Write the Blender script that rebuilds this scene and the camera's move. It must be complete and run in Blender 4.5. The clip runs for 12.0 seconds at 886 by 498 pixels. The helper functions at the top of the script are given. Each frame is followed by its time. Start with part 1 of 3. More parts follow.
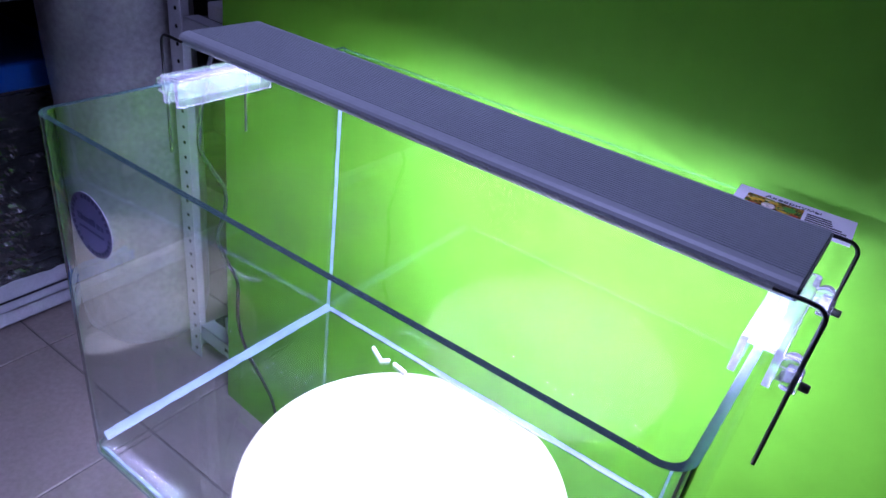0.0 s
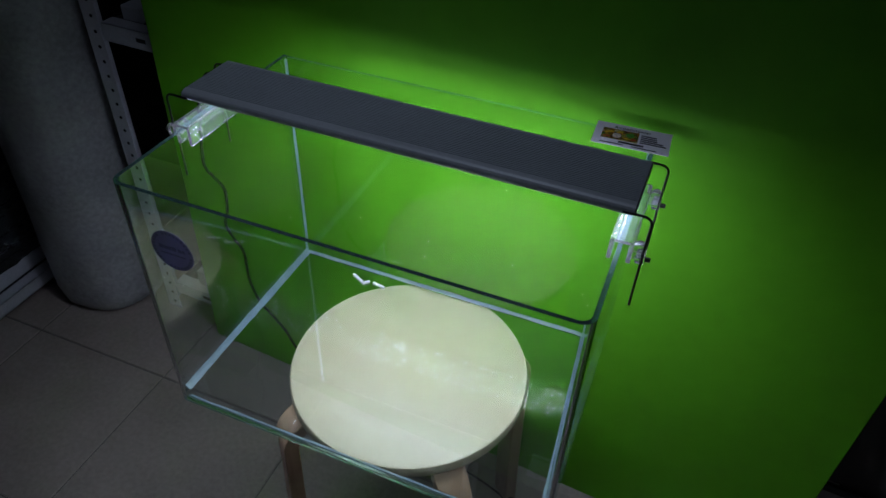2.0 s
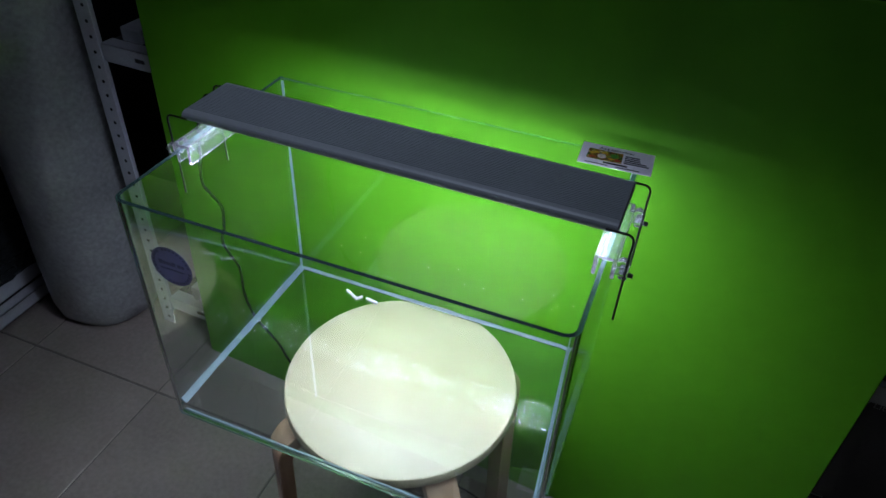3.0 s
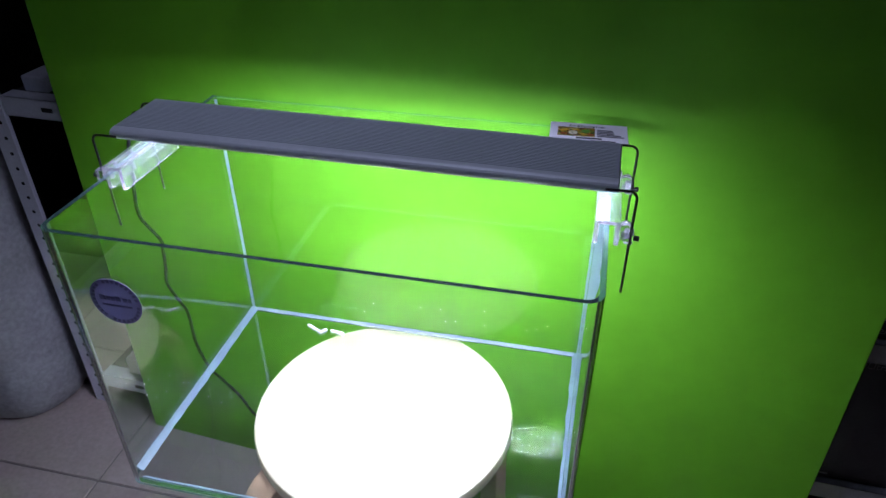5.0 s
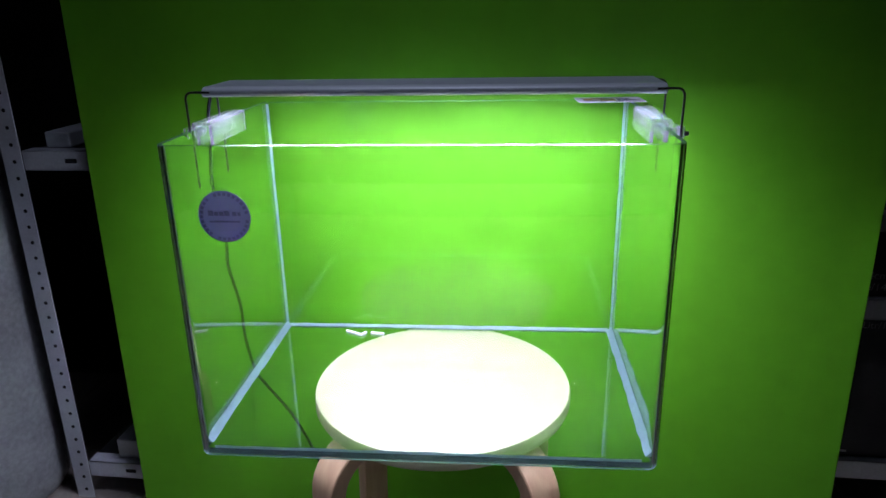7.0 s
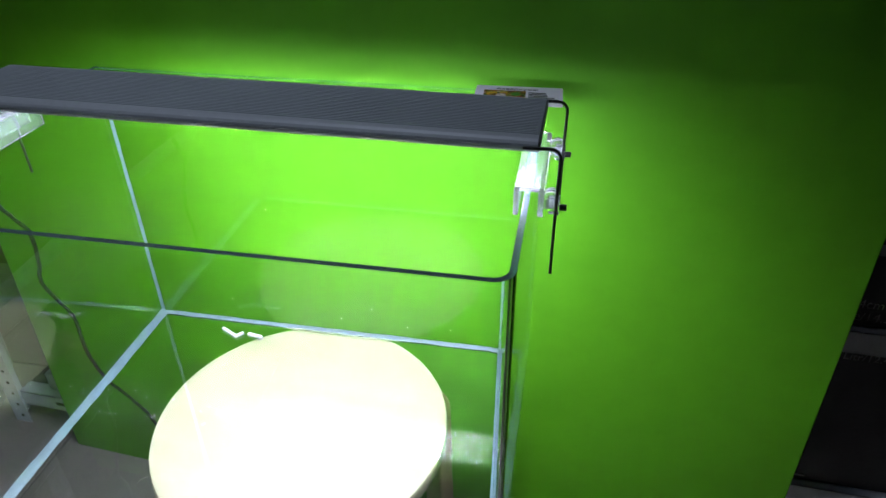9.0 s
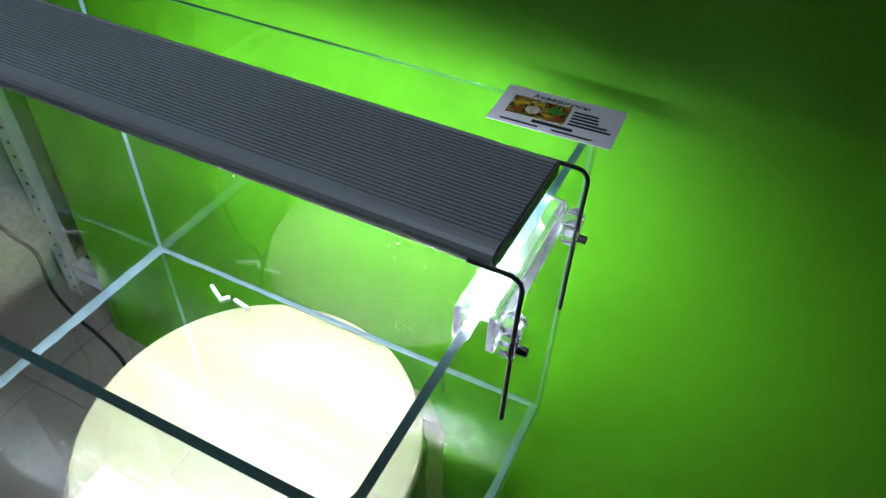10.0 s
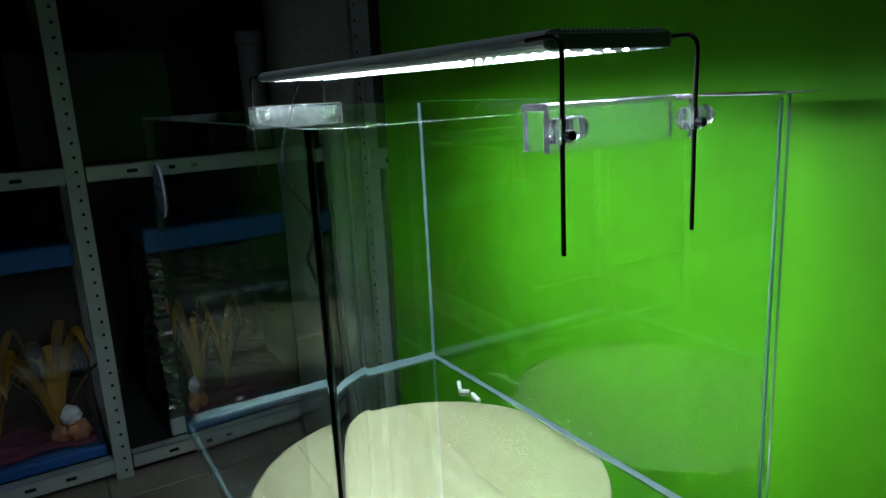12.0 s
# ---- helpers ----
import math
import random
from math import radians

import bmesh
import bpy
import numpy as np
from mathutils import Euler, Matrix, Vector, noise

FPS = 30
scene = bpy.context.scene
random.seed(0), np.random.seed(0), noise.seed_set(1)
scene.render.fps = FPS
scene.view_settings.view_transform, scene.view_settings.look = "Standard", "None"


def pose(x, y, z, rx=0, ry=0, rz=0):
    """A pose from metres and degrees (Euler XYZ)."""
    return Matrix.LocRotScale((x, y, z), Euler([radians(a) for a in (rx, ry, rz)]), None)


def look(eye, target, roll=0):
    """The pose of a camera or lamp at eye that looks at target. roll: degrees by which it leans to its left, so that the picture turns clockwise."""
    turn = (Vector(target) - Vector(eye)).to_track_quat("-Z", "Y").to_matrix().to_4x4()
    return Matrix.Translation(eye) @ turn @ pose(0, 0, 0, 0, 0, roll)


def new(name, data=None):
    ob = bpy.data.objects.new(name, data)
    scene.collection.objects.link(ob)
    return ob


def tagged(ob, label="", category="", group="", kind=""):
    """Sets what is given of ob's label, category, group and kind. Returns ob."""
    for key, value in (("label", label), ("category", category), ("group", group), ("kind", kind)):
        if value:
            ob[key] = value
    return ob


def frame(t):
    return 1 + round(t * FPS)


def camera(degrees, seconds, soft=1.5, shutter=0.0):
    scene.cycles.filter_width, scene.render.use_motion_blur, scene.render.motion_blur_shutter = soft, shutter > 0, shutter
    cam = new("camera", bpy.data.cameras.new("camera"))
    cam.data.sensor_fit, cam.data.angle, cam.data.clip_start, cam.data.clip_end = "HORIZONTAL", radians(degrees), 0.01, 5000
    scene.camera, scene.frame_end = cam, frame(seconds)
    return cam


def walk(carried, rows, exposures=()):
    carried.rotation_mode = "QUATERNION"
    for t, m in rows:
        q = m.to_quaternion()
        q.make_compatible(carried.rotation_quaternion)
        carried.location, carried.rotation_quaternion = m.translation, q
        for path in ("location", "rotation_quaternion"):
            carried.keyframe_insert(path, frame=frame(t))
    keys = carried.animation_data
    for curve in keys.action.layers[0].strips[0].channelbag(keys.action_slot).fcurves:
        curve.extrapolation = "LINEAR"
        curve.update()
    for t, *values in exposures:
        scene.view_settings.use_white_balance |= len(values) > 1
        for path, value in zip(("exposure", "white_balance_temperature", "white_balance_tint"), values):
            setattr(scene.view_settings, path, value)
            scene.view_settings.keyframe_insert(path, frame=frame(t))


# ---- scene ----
cam = camera(64.5, 12.0)
PATH = [
    (0, (0.273, -0.241, 1.03), (-0.638, 1.22, 0.01), 8.5),
    (0.5, (0.274, -0.257, 1.099), (-0.485, 1.114, -0.144), 5.5),
    (1, (0.297, -0.335, 1.135), (-0.292, 0.97, -0.261), 3.2),
    (1.5, (0.286, -0.409, 1.207), (-0.263, 0.935, -0.169), 2.6),
    (2, (0.284, -0.434, 1.239), (-0.258, 0.998, -0.048), 2.4),
    (2.5, (0.293, -0.453, 1.256), (-0.242, 1.018, 0.01), 3.0),
    (4.5, (0.288, -0.454, 1.254), (-0.242, 1.0, -0.013), 2.6),
    (5, (0.231, -0.453, 1.154), (-0.135, 1.17, 0.044), -0.1),
    (5.5, (0.139, -0.573, 1.05), (-0.037, 1.244, 0.232), -2.6),
    (6, (0.096, -0.643, 0.992), (-0.064, 1.252, 0.375), -0.9),
    (6.5, (0.092, -0.655, 0.942), (-0.086, 1.246, 0.347), -0.9),
    (6.7, (0.087, -0.663, 0.931), (-0.083, 1.232, 0.312), -1.1),
    (8.3, (0.145, -0.581, 1.006), (-0.069, 1.249, 0.226), -0.4),
    (8.5, (0.196, -0.527, 1.026), (-0.085, 1.25, 0.153), 0.6),
    (9, (0.284, -0.362, 1.071), (-0.035, 1.283, -0.021), -0.6),
    (9.5, (0.328, -0.239, 1.089), (-0.099, 1.251, -0.174), 1.2),
    (10, (0.342, -0.102, 1.076), (-0.271, 1.237, -0.278), 2.7),
    (10.5, (0.407, -0.028, 1.045), (-0.494, 1.136, -0.309), -1.8),
    (11, (0.468, -0.035, 0.977), (-0.642, 1.021, -0.31), -5.1),
    (11.2, (0.486, -0.045, 0.924), (-0.69, 0.989, -0.32), -4.7),
    (11.5, (0.513, -0.083, 0.861), (-0.96, 0.993, 0.04), -3.4),
    (12, (0.558, -0.112, 0.825), (-1.125, 0.87, 0.375), -3.0),
]
EXPOSURE = [(0.0, 1.65, 5050, 63), (0.3, 0.98, 5200, 50), (0.5, 0.32, 5300, 41), (0.8, 0.16, 5450, 31), (1.2, -0.06, 5600, 25), (1.5, -0.28, 5650, 19), (2.0, -0.33, 5750, 19), (2.5, -0.05, 5750, 18), (2.7, 0.06, 5750, 18),
            (4.3, 1.13, 5600, 38), (5.5, 1.14, 5650, 35), (6.5, 1.12, 5750, 31), (8.5, 1.0, 5850, 21), (9.5, 0.94, 6100, 14), (10.0, 0.85, 6100, 8), (10.5, 0.76, 6150, 4), (11.0, -0.18, 6250, 3), (11.5, -0.4, 6200, -7), (12.0, 0.06, 6200, -6)]
walk(cam, [(t, look(eye, target, roll)) for t, eye, target, roll in PATH], EXPOSURE)

# ---- light: the LED strip over the tank, plus a faint fill lamp added overhead ----
LED_POWER = 134.0
scene.cycles.sample_clamp_indirect = 0.0
scene.cycles.caustics_reflective = False
world = bpy.data.worlds.new("world")
scene.world = world
world.use_nodes = True
world.node_tree.nodes["Background"].inputs[0].default_value = (0.5, 0.6, 0.8, 1)
world.node_tree.nodes["Background"].inputs[1].default_value = 0.02

FLOOR = -0.02
# added fill lamp in an unseen ceiling opening; lifts the LED housing's top
FILL_X, FILL_Y, FILL_HALF, CEIL = -0.1, 0.2, 0.2, 2.4
fill_lamp = bpy.data.lights.new("ceiling_fill", "AREA")
fill_lamp.shape, fill_lamp.size, fill_lamp.energy, fill_lamp.color = "SQUARE", 2 * FILL_HALF, 0.31, (0.82, 0.9, 1.0)
fill_lamp.spread = radians(62)
new("ceiling_fill", fill_lamp).matrix_basis = pose(FILL_X, FILL_Y, CEIL + 0.05)
TANK_W, TANK_D, TANK_B, TANK_T = 0.52, 0.343, 0.45, 0.809
GLASS = 0.005


# ---- materials ----
def material(name, color, rough=0.5, metal=0.0, scale=0.0, vary=0.0, bump=0.0, bump_scale=200.0, random_vary=0.0, **extra):
    """A principled material with two scales of colour variation and a fine bump."""
    m = bpy.data.materials.new(name)
    m.use_nodes = True
    nt = m.node_tree
    b = nt.nodes["Principled BSDF"]
    b.inputs["Base Color"].default_value = (*color, 1)
    b.inputs["Roughness"].default_value = rough
    b.inputs["Metallic"].default_value = metal
    for key, value in extra.items():
        b.inputs[key.replace("_", " ")].default_value = value
    geo = nt.nodes.new("ShaderNodeNewGeometry")
    if scale:
        low = nt.nodes.new("ShaderNodeTexNoise")
        low.inputs["Scale"].default_value = scale
        low.inputs["Detail"].default_value = 6
        high = nt.nodes.new("ShaderNodeTexNoise")
        high.inputs["Scale"].default_value = scale * 14
        high.inputs["Detail"].default_value = 4
        both = nt.nodes.new("ShaderNodeMath")
        both.operation = "ADD"
        for n, k in ((low, 0), (high, 1)):
            nt.links.new(geo.outputs["Position"], n.inputs["Vector"])
            nt.links.new(n.outputs["Fac"], both.inputs[k])
        span = nt.nodes.new("ShaderNodeMapRange")
        span.inputs["From Min"].default_value, span.inputs["From Max"].default_value = 0.6, 1.4
        span.inputs["To Min"].default_value, span.inputs["To Max"].default_value = 1 - vary, 1 + vary
        nt.links.new(both.outputs[0], span.inputs["Value"])
        fac = span.outputs[0]
        if random_vary:
            info = nt.nodes.new("ShaderNodeObjectInfo")
            r = nt.nodes.new("ShaderNodeMapRange")
            r.inputs["To Min"].default_value, r.inputs["To Max"].default_value = 1 - random_vary, 1 + random_vary
            nt.links.new(info.outputs["Random"], r.inputs["Value"])
            mul = nt.nodes.new("ShaderNodeMath")
            mul.operation = "MULTIPLY"
            nt.links.new(fac, mul.inputs[0])
            nt.links.new(r.outputs[0], mul.inputs[1])
            fac = mul.outputs[0]
        tint = nt.nodes.new("ShaderNodeVectorMath")
        tint.operation = "SCALE"
        tint.inputs[0].default_value = color
        nt.links.new(fac, tint.inputs["Scale"])
        nt.links.new(tint.outputs[0], b.inputs["Base Color"])
    if bump:
        n = nt.nodes.new("ShaderNodeTexNoise")
        n.inputs["Scale"].default_value = bump_scale
        n.inputs["Detail"].default_value = 5
        nt.links.new(geo.outputs["Position"], n.inputs["Vector"])
        bp = nt.nodes.new("ShaderNodeBump")
        bp.inputs["Strength"].default_value = bump
        bp.inputs["Distance"].default_value = 0.002
        nt.links.new(n.outputs["Fac"], bp.inputs["Height"])
        nt.links.new(bp.outputs["Normal"], b.inputs["Normal"])
    return m


def emitter(name, color, strength):
    m = bpy.data.materials.new(name)
    m.use_nodes = True
    b = m.node_tree.nodes["Principled BSDF"]
    b.inputs["Base Color"].default_value = (0.8, 0.8, 0.8, 1)
    b.inputs["Emission Color"].default_value = (*color, 1)
    b.inputs["Emission Strength"].default_value = strength
    return m


def wood(name, color, dark, stretch):
    """Pale wood with long grain along local x."""
    m = material(name, color, 0.45)
    nt = m.node_tree
    b = nt.nodes["Principled BSDF"]
    tc = nt.nodes.new("ShaderNodeTexCoord")
    mp = nt.nodes.new("ShaderNodeMapping")
    mp.inputs["Scale"].default_value = stretch
    nt.links.new(tc.outputs["Object"], mp.inputs["Vector"])
    n = nt.nodes.new("ShaderNodeTexNoise")
    n.inputs["Scale"].default_value = 1.0
    n.inputs["Detail"].default_value = 8
    n.inputs["Distortion"].default_value = 0.6
    nt.links.new(mp.outputs[0], n.inputs["Vector"])
    big = nt.nodes.new("ShaderNodeTexNoise")
    big.inputs["Scale"].default_value = 14
    big.inputs["Detail"].default_value = 3
    nt.links.new(tc.outputs["Object"], big.inputs["Vector"])
    add = nt.nodes.new("ShaderNodeMath")
    add.operation = "MULTIPLY_ADD"
    add.inputs[1].default_value = 0.6
    nt.links.new(big.outputs["Fac"], add.inputs[0])
    nt.links.new(n.outputs["Fac"], add.inputs[2])
    ramp = nt.nodes.new("ShaderNodeValToRGB")
    ramp.color_ramp.elements[0].position, ramp.color_ramp.elements[1].position = 0.5, 1.0
    ramp.color_ramp.elements[0].color, ramp.color_ramp.elements[1].color = (*dark, 1), (*color, 1)
    nt.links.new(add.outputs[0], ramp.inputs["Fac"])
    nt.links.new(ramp.outputs["Color"], b.inputs["Base Color"])
    bp = nt.nodes.new("ShaderNodeBump")
    bp.inputs["Strength"].default_value = 0.08
    bp.inputs["Distance"].default_value = 0.001
    nt.links.new(n.outputs["Fac"], bp.inputs["Height"])
    nt.links.new(bp.outputs["Normal"], b.inputs["Normal"])
    return m


def photo_print(name):
    """The card's little picture: patches of yellow, green, brown and black."""
    m = material(name, (0.3, 0.3, 0.1), 0.4)
    nt = m.node_tree
    b = nt.nodes["Principled BSDF"]
    tc = nt.nodes.new("ShaderNodeTexCoord")
    n = nt.nodes.new("ShaderNodeTexNoise")
    n.inputs["Scale"].default_value = 85
    n.inputs["Detail"].default_value = 3
    n.inputs["Distortion"].default_value = 1.5
    nt.links.new(tc.outputs["Object"], n.inputs["Vector"])
    ramp = nt.nodes.new("ShaderNodeValToRGB")
    e = ramp.color_ramp.elements
    e[0].position, e[0].color = 0.40, (0.008, 0.006, 0.005, 1)
    e[1].position, e[1].color = 0.64, (0.8, 0.62, 0.45, 1)
    for p, c in ((0.43, (0.2, 0.03, 0.015, 1)), (0.46, (0.62, 0.33, 0.02, 1)), (0.49, (0.006, 0.012, 0.006, 1)), (0.53, (0.01, 0.02, 0.01, 1)), (0.55, (0.08, 0.3, 0.03, 1)), (0.59, (0.7, 0.5, 0.04, 1)), (0.61, (0.02, 0.01, 0.01, 1))):
        x = e.new(p)
        x.color = c
    nt.links.new(n.outputs["Fac"], ramp.inputs["Fac"])
    nt.links.new(ramp.outputs["Color"], b.inputs["Base Color"])
    return m


GREEN = material("green_paint", (0.101, 0.36, 0.006), 0.6, Specular_IOR_Level=0.2, scale=2.2, vary=0.06, bump=0.12, bump_scale=90)
TILE = material("floor_tile", (0.28, 0.238, 0.2), 0.38, scale=7, vary=0.22, bump=0.1, bump_scale=60, random_vary=0.06)
GROUT = material("grout", (0.15, 0.13, 0.11), 0.9, scale=20, vary=0.3, bump=0.4)
# room walls and ceiling: shade put into a near-black tone, cuts bounced light
DARK_SHELL = material("dark_shell", (0.06, 0.06, 0.064), 0.9, scale=3, vary=0.12, bump=0.2, bump_scale=60)
GLASS_M = material("clear_glass", (0.935, 0.98, 0.962), 0.0, Transmission_Weight=1.0, IOR=1.5)
FLOOR_GLASS = material("floor_glass", (0.90, 0.97, 0.945), 0.0, Transmission_Weight=1.0, IOR=1.12)
FLOOR_TOP = material("polished_floor_glass", (0.90, 0.97, 0.945), 0.0, Transmission_Weight=1.0, IOR=1.12, Coat_Weight=1.0, Coat_IOR=2.2, Coat_Roughness=0.0)
BACK_GLASS = material("back_glass", (0.935, 0.98, 0.962), 0.0, Transmission_Weight=1.0, IOR=1.15)
BACK_FACE = material("back_glass_face", (0.935, 0.98, 0.962), 0.0, Transmission_Weight=1.0, IOR=1.15, Coat_Weight=1.0, Coat_IOR=1.66, Coat_Roughness=0.0)
RIM = material("glass_edge", (0.3, 0.68, 0.6), 0.2, Transmission_Weight=0.85, IOR=1.5)
SILICONE = material("silicone", (0.29, 0.43, 0.465), 0.4, scale=60, vary=0.25, Transmission_Weight=0.55, bump=0.3, bump_scale=150)
SEAM_CLEAR = material("clear_silicone", (0.45, 0.68, 0.72), 0.35, scale=60, vary=0.15, Transmission_Weight=0.7, bump=0.3, bump_scale=150)
ACRYLIC = material("clear_acrylic", (0.95, 0.98, 0.97), 0.09, Transmission_Weight=0.98, IOR=1.49, bump=0.03, bump_scale=60)
# grey lightened past the housing's own tone to make up for weak light
ALU = material("lifted_aluminium", (0.60, 0.66, 0.69), 0.45, 0.1, scale=12, vary=0.08)
END_CAP = material("dark_end_plate", (0.2, 0.215, 0.23), 0.5, scale=40, vary=0.1)
BLACK_STEEL = material("black_steel_rod", (0.015, 0.015, 0.015), 0.3, 0.4, scale=80, vary=0.3)
BLACK_RUBBER = material("black_cable", (0.005, 0.006, 0.006), 0.8, Specular_IOR_Level=0.04, scale=50, vary=0.3)
LED = emitter("led", (0.82, 0.88, 1.0), LED_POWER)
LED_BOARD = emitter("led_diffuser", (0.82, 0.88, 1.0), 0.5)
CHIP_BODY = material("led_chip_body", (0.35, 0.36, 0.37), 0.35)
BIRCH = wood("birch_veneer", (0.46, 0.39, 0.235), (0.385, 0.315, 0.178), (5, 30, 30))
LEG_BIRCH = wood("bent_birch", (0.54, 0.34, 0.19), (0.40, 0.23, 0.12), (60, 60, 8))
CARD = material("card_paper", (0.78, 0.76, 0.82), 0.55, scale=60, vary=0.03)
INK = material("black_ink", (0.02, 0.02, 0.025), 0.5)
PHOTO = photo_print("photo_print")
PRINT_YELLOW, PRINT_WHITE = material("print_yellow", (0.62, 0.38, 0.02), 0.4, scale=260, vary=0.5), material("print_white", (0.6, 0.52, 0.45), 0.4, scale=420, vary=0.9)
PRINT_GREEN, PRINT_RED = material("print_green", (0.06, 0.26, 0.03), 0.4, scale=300, vary=0.6), material("print_red", (0.36, 0.05, 0.02), 0.4, scale=300, vary=0.5)
STICKER = material("sticker_grey", (0.03, 0.03, 0.042), 0.5, scale=90, vary=0.12, Subsurface_Weight=0.3, Subsurface_Scale=0.002, Subsurface_Radius=(1.0, 1.0, 1.1))
STICKER_INK = material("sticker_ink", (0.006, 0.006, 0.012), 0.6)
WHITE_PLASTIC = material("white_plastic", (0.8, 0.8, 0.78), 0.4, scale=50, vary=0.05)
GREY_STEEL = material("painted_grey_steel", (0.50, 0.52, 0.55), 0.45, 0.1, scale=18, vary=0.14, bump=0.08)
HOLE = material("dark_hole", (0.01, 0.01, 0.01), 0.9)
WRAP = material("plastic_wrapped_roll", (0.28, 0.285, 0.28), 0.33, scale=7, vary=0.35, bump=0.6, bump_scale=26)
FILM = material("stretch_film", (0.03, 0.035, 0.035), 0.2, scale=9, vary=0.4, bump=0.9, bump_scale=30, Coat_Weight=1.0, Coat_IOR=1.8, Coat_Roughness=0.06)
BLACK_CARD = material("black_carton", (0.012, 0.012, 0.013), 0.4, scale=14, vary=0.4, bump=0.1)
PALE_INK = material("pale_print", (0.33, 0.33, 0.32), 0.6)
LABEL = material("paper_label", (0.45, 0.45, 0.45), 0.6, scale=50, vary=0.06)
BLUE = material("blue_plastic", (0.02, 0.11, 0.42), 0.35, scale=20, vary=0.1)
DARK = material("dark_board", (0.02, 0.02, 0.022), 0.7, scale=10, vary=0.3)
YELLOW_LEAF = material("yellow_leaf", (0.36, 0.19, 0.015), 0.5, scale=40, vary=0.25)
CORAL = material("coral", (0.42, 0.16, 0.09), 0.7, scale=45, vary=0.5, bump=0.5)
PINK = material("pink_gravel", (0.14, 0.02, 0.07), 0.8, scale=60, vary=0.5, bump=0.6)
FOAM = material("white_foam", (0.72, 0.73, 0.82), 0.7, scale=40, vary=0.06, bump=0.2)


# ---- builders ----
def thing(name, label, category, at=(0, 0, 0), group="", kind="", turn=0):
    ob = new(name)
    ob.empty_display_size = 0.05
    ob.matrix_basis = pose(*at, 0, 0, turn)
    return tagged(ob, label, category, group, kind)


def part(name, bm, mats, parent=None, label="", smooth=False, clean=False):
    me = bpy.data.meshes.new(name)
    if not clean:
        bmesh.ops.recalc_face_normals(bm, faces=bm.faces)
    bm.to_mesh(me)
    bm.free()
    for m in mats if isinstance(mats, (list, tuple)) else [mats]:
        me.materials.append(m)
    if smooth:
        me.shade_smooth()
        me.set_sharp_from_angle(angle=radians(38))
    ob = new(name, me)
    if parent:
        ob.parent = parent
    return tagged(ob, label)


def box(x0, x1, y0, y1, z0, z1, bevel=0.0, seg=2, bm=None):
    bm = bm or bmesh.new()
    got = bmesh.ops.create_cube(bm, size=1)["verts"]
    for v in got:
        v.co = Vector(((x0 + x1) / 2 + v.co.x * (x1 - x0), (y0 + y1) / 2 + v.co.y * (y1 - y0), (z0 + z1) / 2 + v.co.z * (z1 - z0)))
    if bevel:
        edges = {e for v in got for e in v.link_edges}
        bmesh.ops.bevel(bm, geom=list(edges), offset=bevel, segments=seg, affect="EDGES", profile=0.5)
    return bm


def cyl(a, b, r, seg=20, r2=None, bm=None, bevel=0.0):
    bm = bm or bmesh.new()
    a, b = Vector(a), Vector(b)
    m = Matrix.Translation((a + b) / 2) @ (b - a).to_track_quat("Z", "Y").to_matrix().to_4x4()
    got = bmesh.ops.create_cone(bm, cap_ends=True, segments=seg, radius1=r, radius2=r if r2 is None else r2, depth=(b - a).length, matrix=m)["verts"]
    if bevel:
        rim = {e for v in got for e in v.link_edges if any(len(f.verts) > 4 for f in e.link_faces)}
        bmesh.ops.bevel(bm, geom=list(rim), offset=bevel, segments=2, affect="EDGES", profile=0.5)
    return bm


def spline(points, steps=8):
    """A smooth line through the points."""
    p = [Vector(q) for q in points]
    p = [p[0] * 2 - p[1]] + p + [p[-1] * 2 - p[-2]]
    out = []
    for k in range(1, len(p) - 2):
        for s in range(steps):
            u = s / steps
            out.append(0.5 * ((2 * p[k]) + (p[k + 1] - p[k - 1]) * u + (2 * p[k - 1] - 5 * p[k] + 4 * p[k + 1] - p[k + 2]) * u * u
                              + (3 * p[k] - p[k - 1] - 3 * p[k + 1] + p[k + 2]) * u ** 3))
    return out + [p[-2]]


def tube(line, r, seg=8, bm=None):
    bm = bm or bmesh.new()
    line = [Vector(q) for q in line]
    rings, side = [], None
    for k, q in enumerate(line):
        d = (line[min(k + 1, len(line) - 1)] - line[max(k - 1, 0)]).normalized()
        if side is None:
            side = d.orthogonal().normalized()
        side = (side - d * side.dot(d)).normalized()
        up = d.cross(side)
        rings.append([bm.verts.new(q + (side * math.cos(a) + up * math.sin(a)) * r) for a in (2 * math.pi * j / seg for j in range(seg))])
    for a, b in zip(rings, rings[1:]):
        for j in range(seg):
            bm.faces.new((a[j], a[(j + 1) % seg], b[(j + 1) % seg], b[j]))
    bm.faces.new(rings[0])
    bm.faces.new(rings[-1][::-1])
    return bm


def ribbon(line, sides, half_w, half_t, bm=None):
    """A flat strip swept along a line; sides: the strip's width direction."""
    bm = bm or bmesh.new()
    w = Vector(sides).normalized()
    rings = []
    for k, q in enumerate(line):
        d = (line[min(k + 1, len(line) - 1)] - line[max(k - 1, 0)]).normalized()
        n = d.cross(w).normalized()
        c = 0.16
        ring = []
        for sw, st in ((-1, -1 + c), (-1 + c * 0.4, -1), (1 - c * 0.4, -1), (1, -1 + c), (1, 1 - c), (1 - c * 0.4, 1), (-1 + c * 0.4, 1), (-1, 1 - c)):
            ring.append(bm.verts.new(q + w * half_w * sw + n * half_t * st))
        rings.append(ring)
    for a, b in zip(rings, rings[1:]):
        for j in range(8):
            bm.faces.new((a[j], a[(j + 1) % 8], b[(j + 1) % 8], b[j]))
    bm.faces.new(rings[0])
    bm.faces.new(rings[-1][::-1])
    return bm


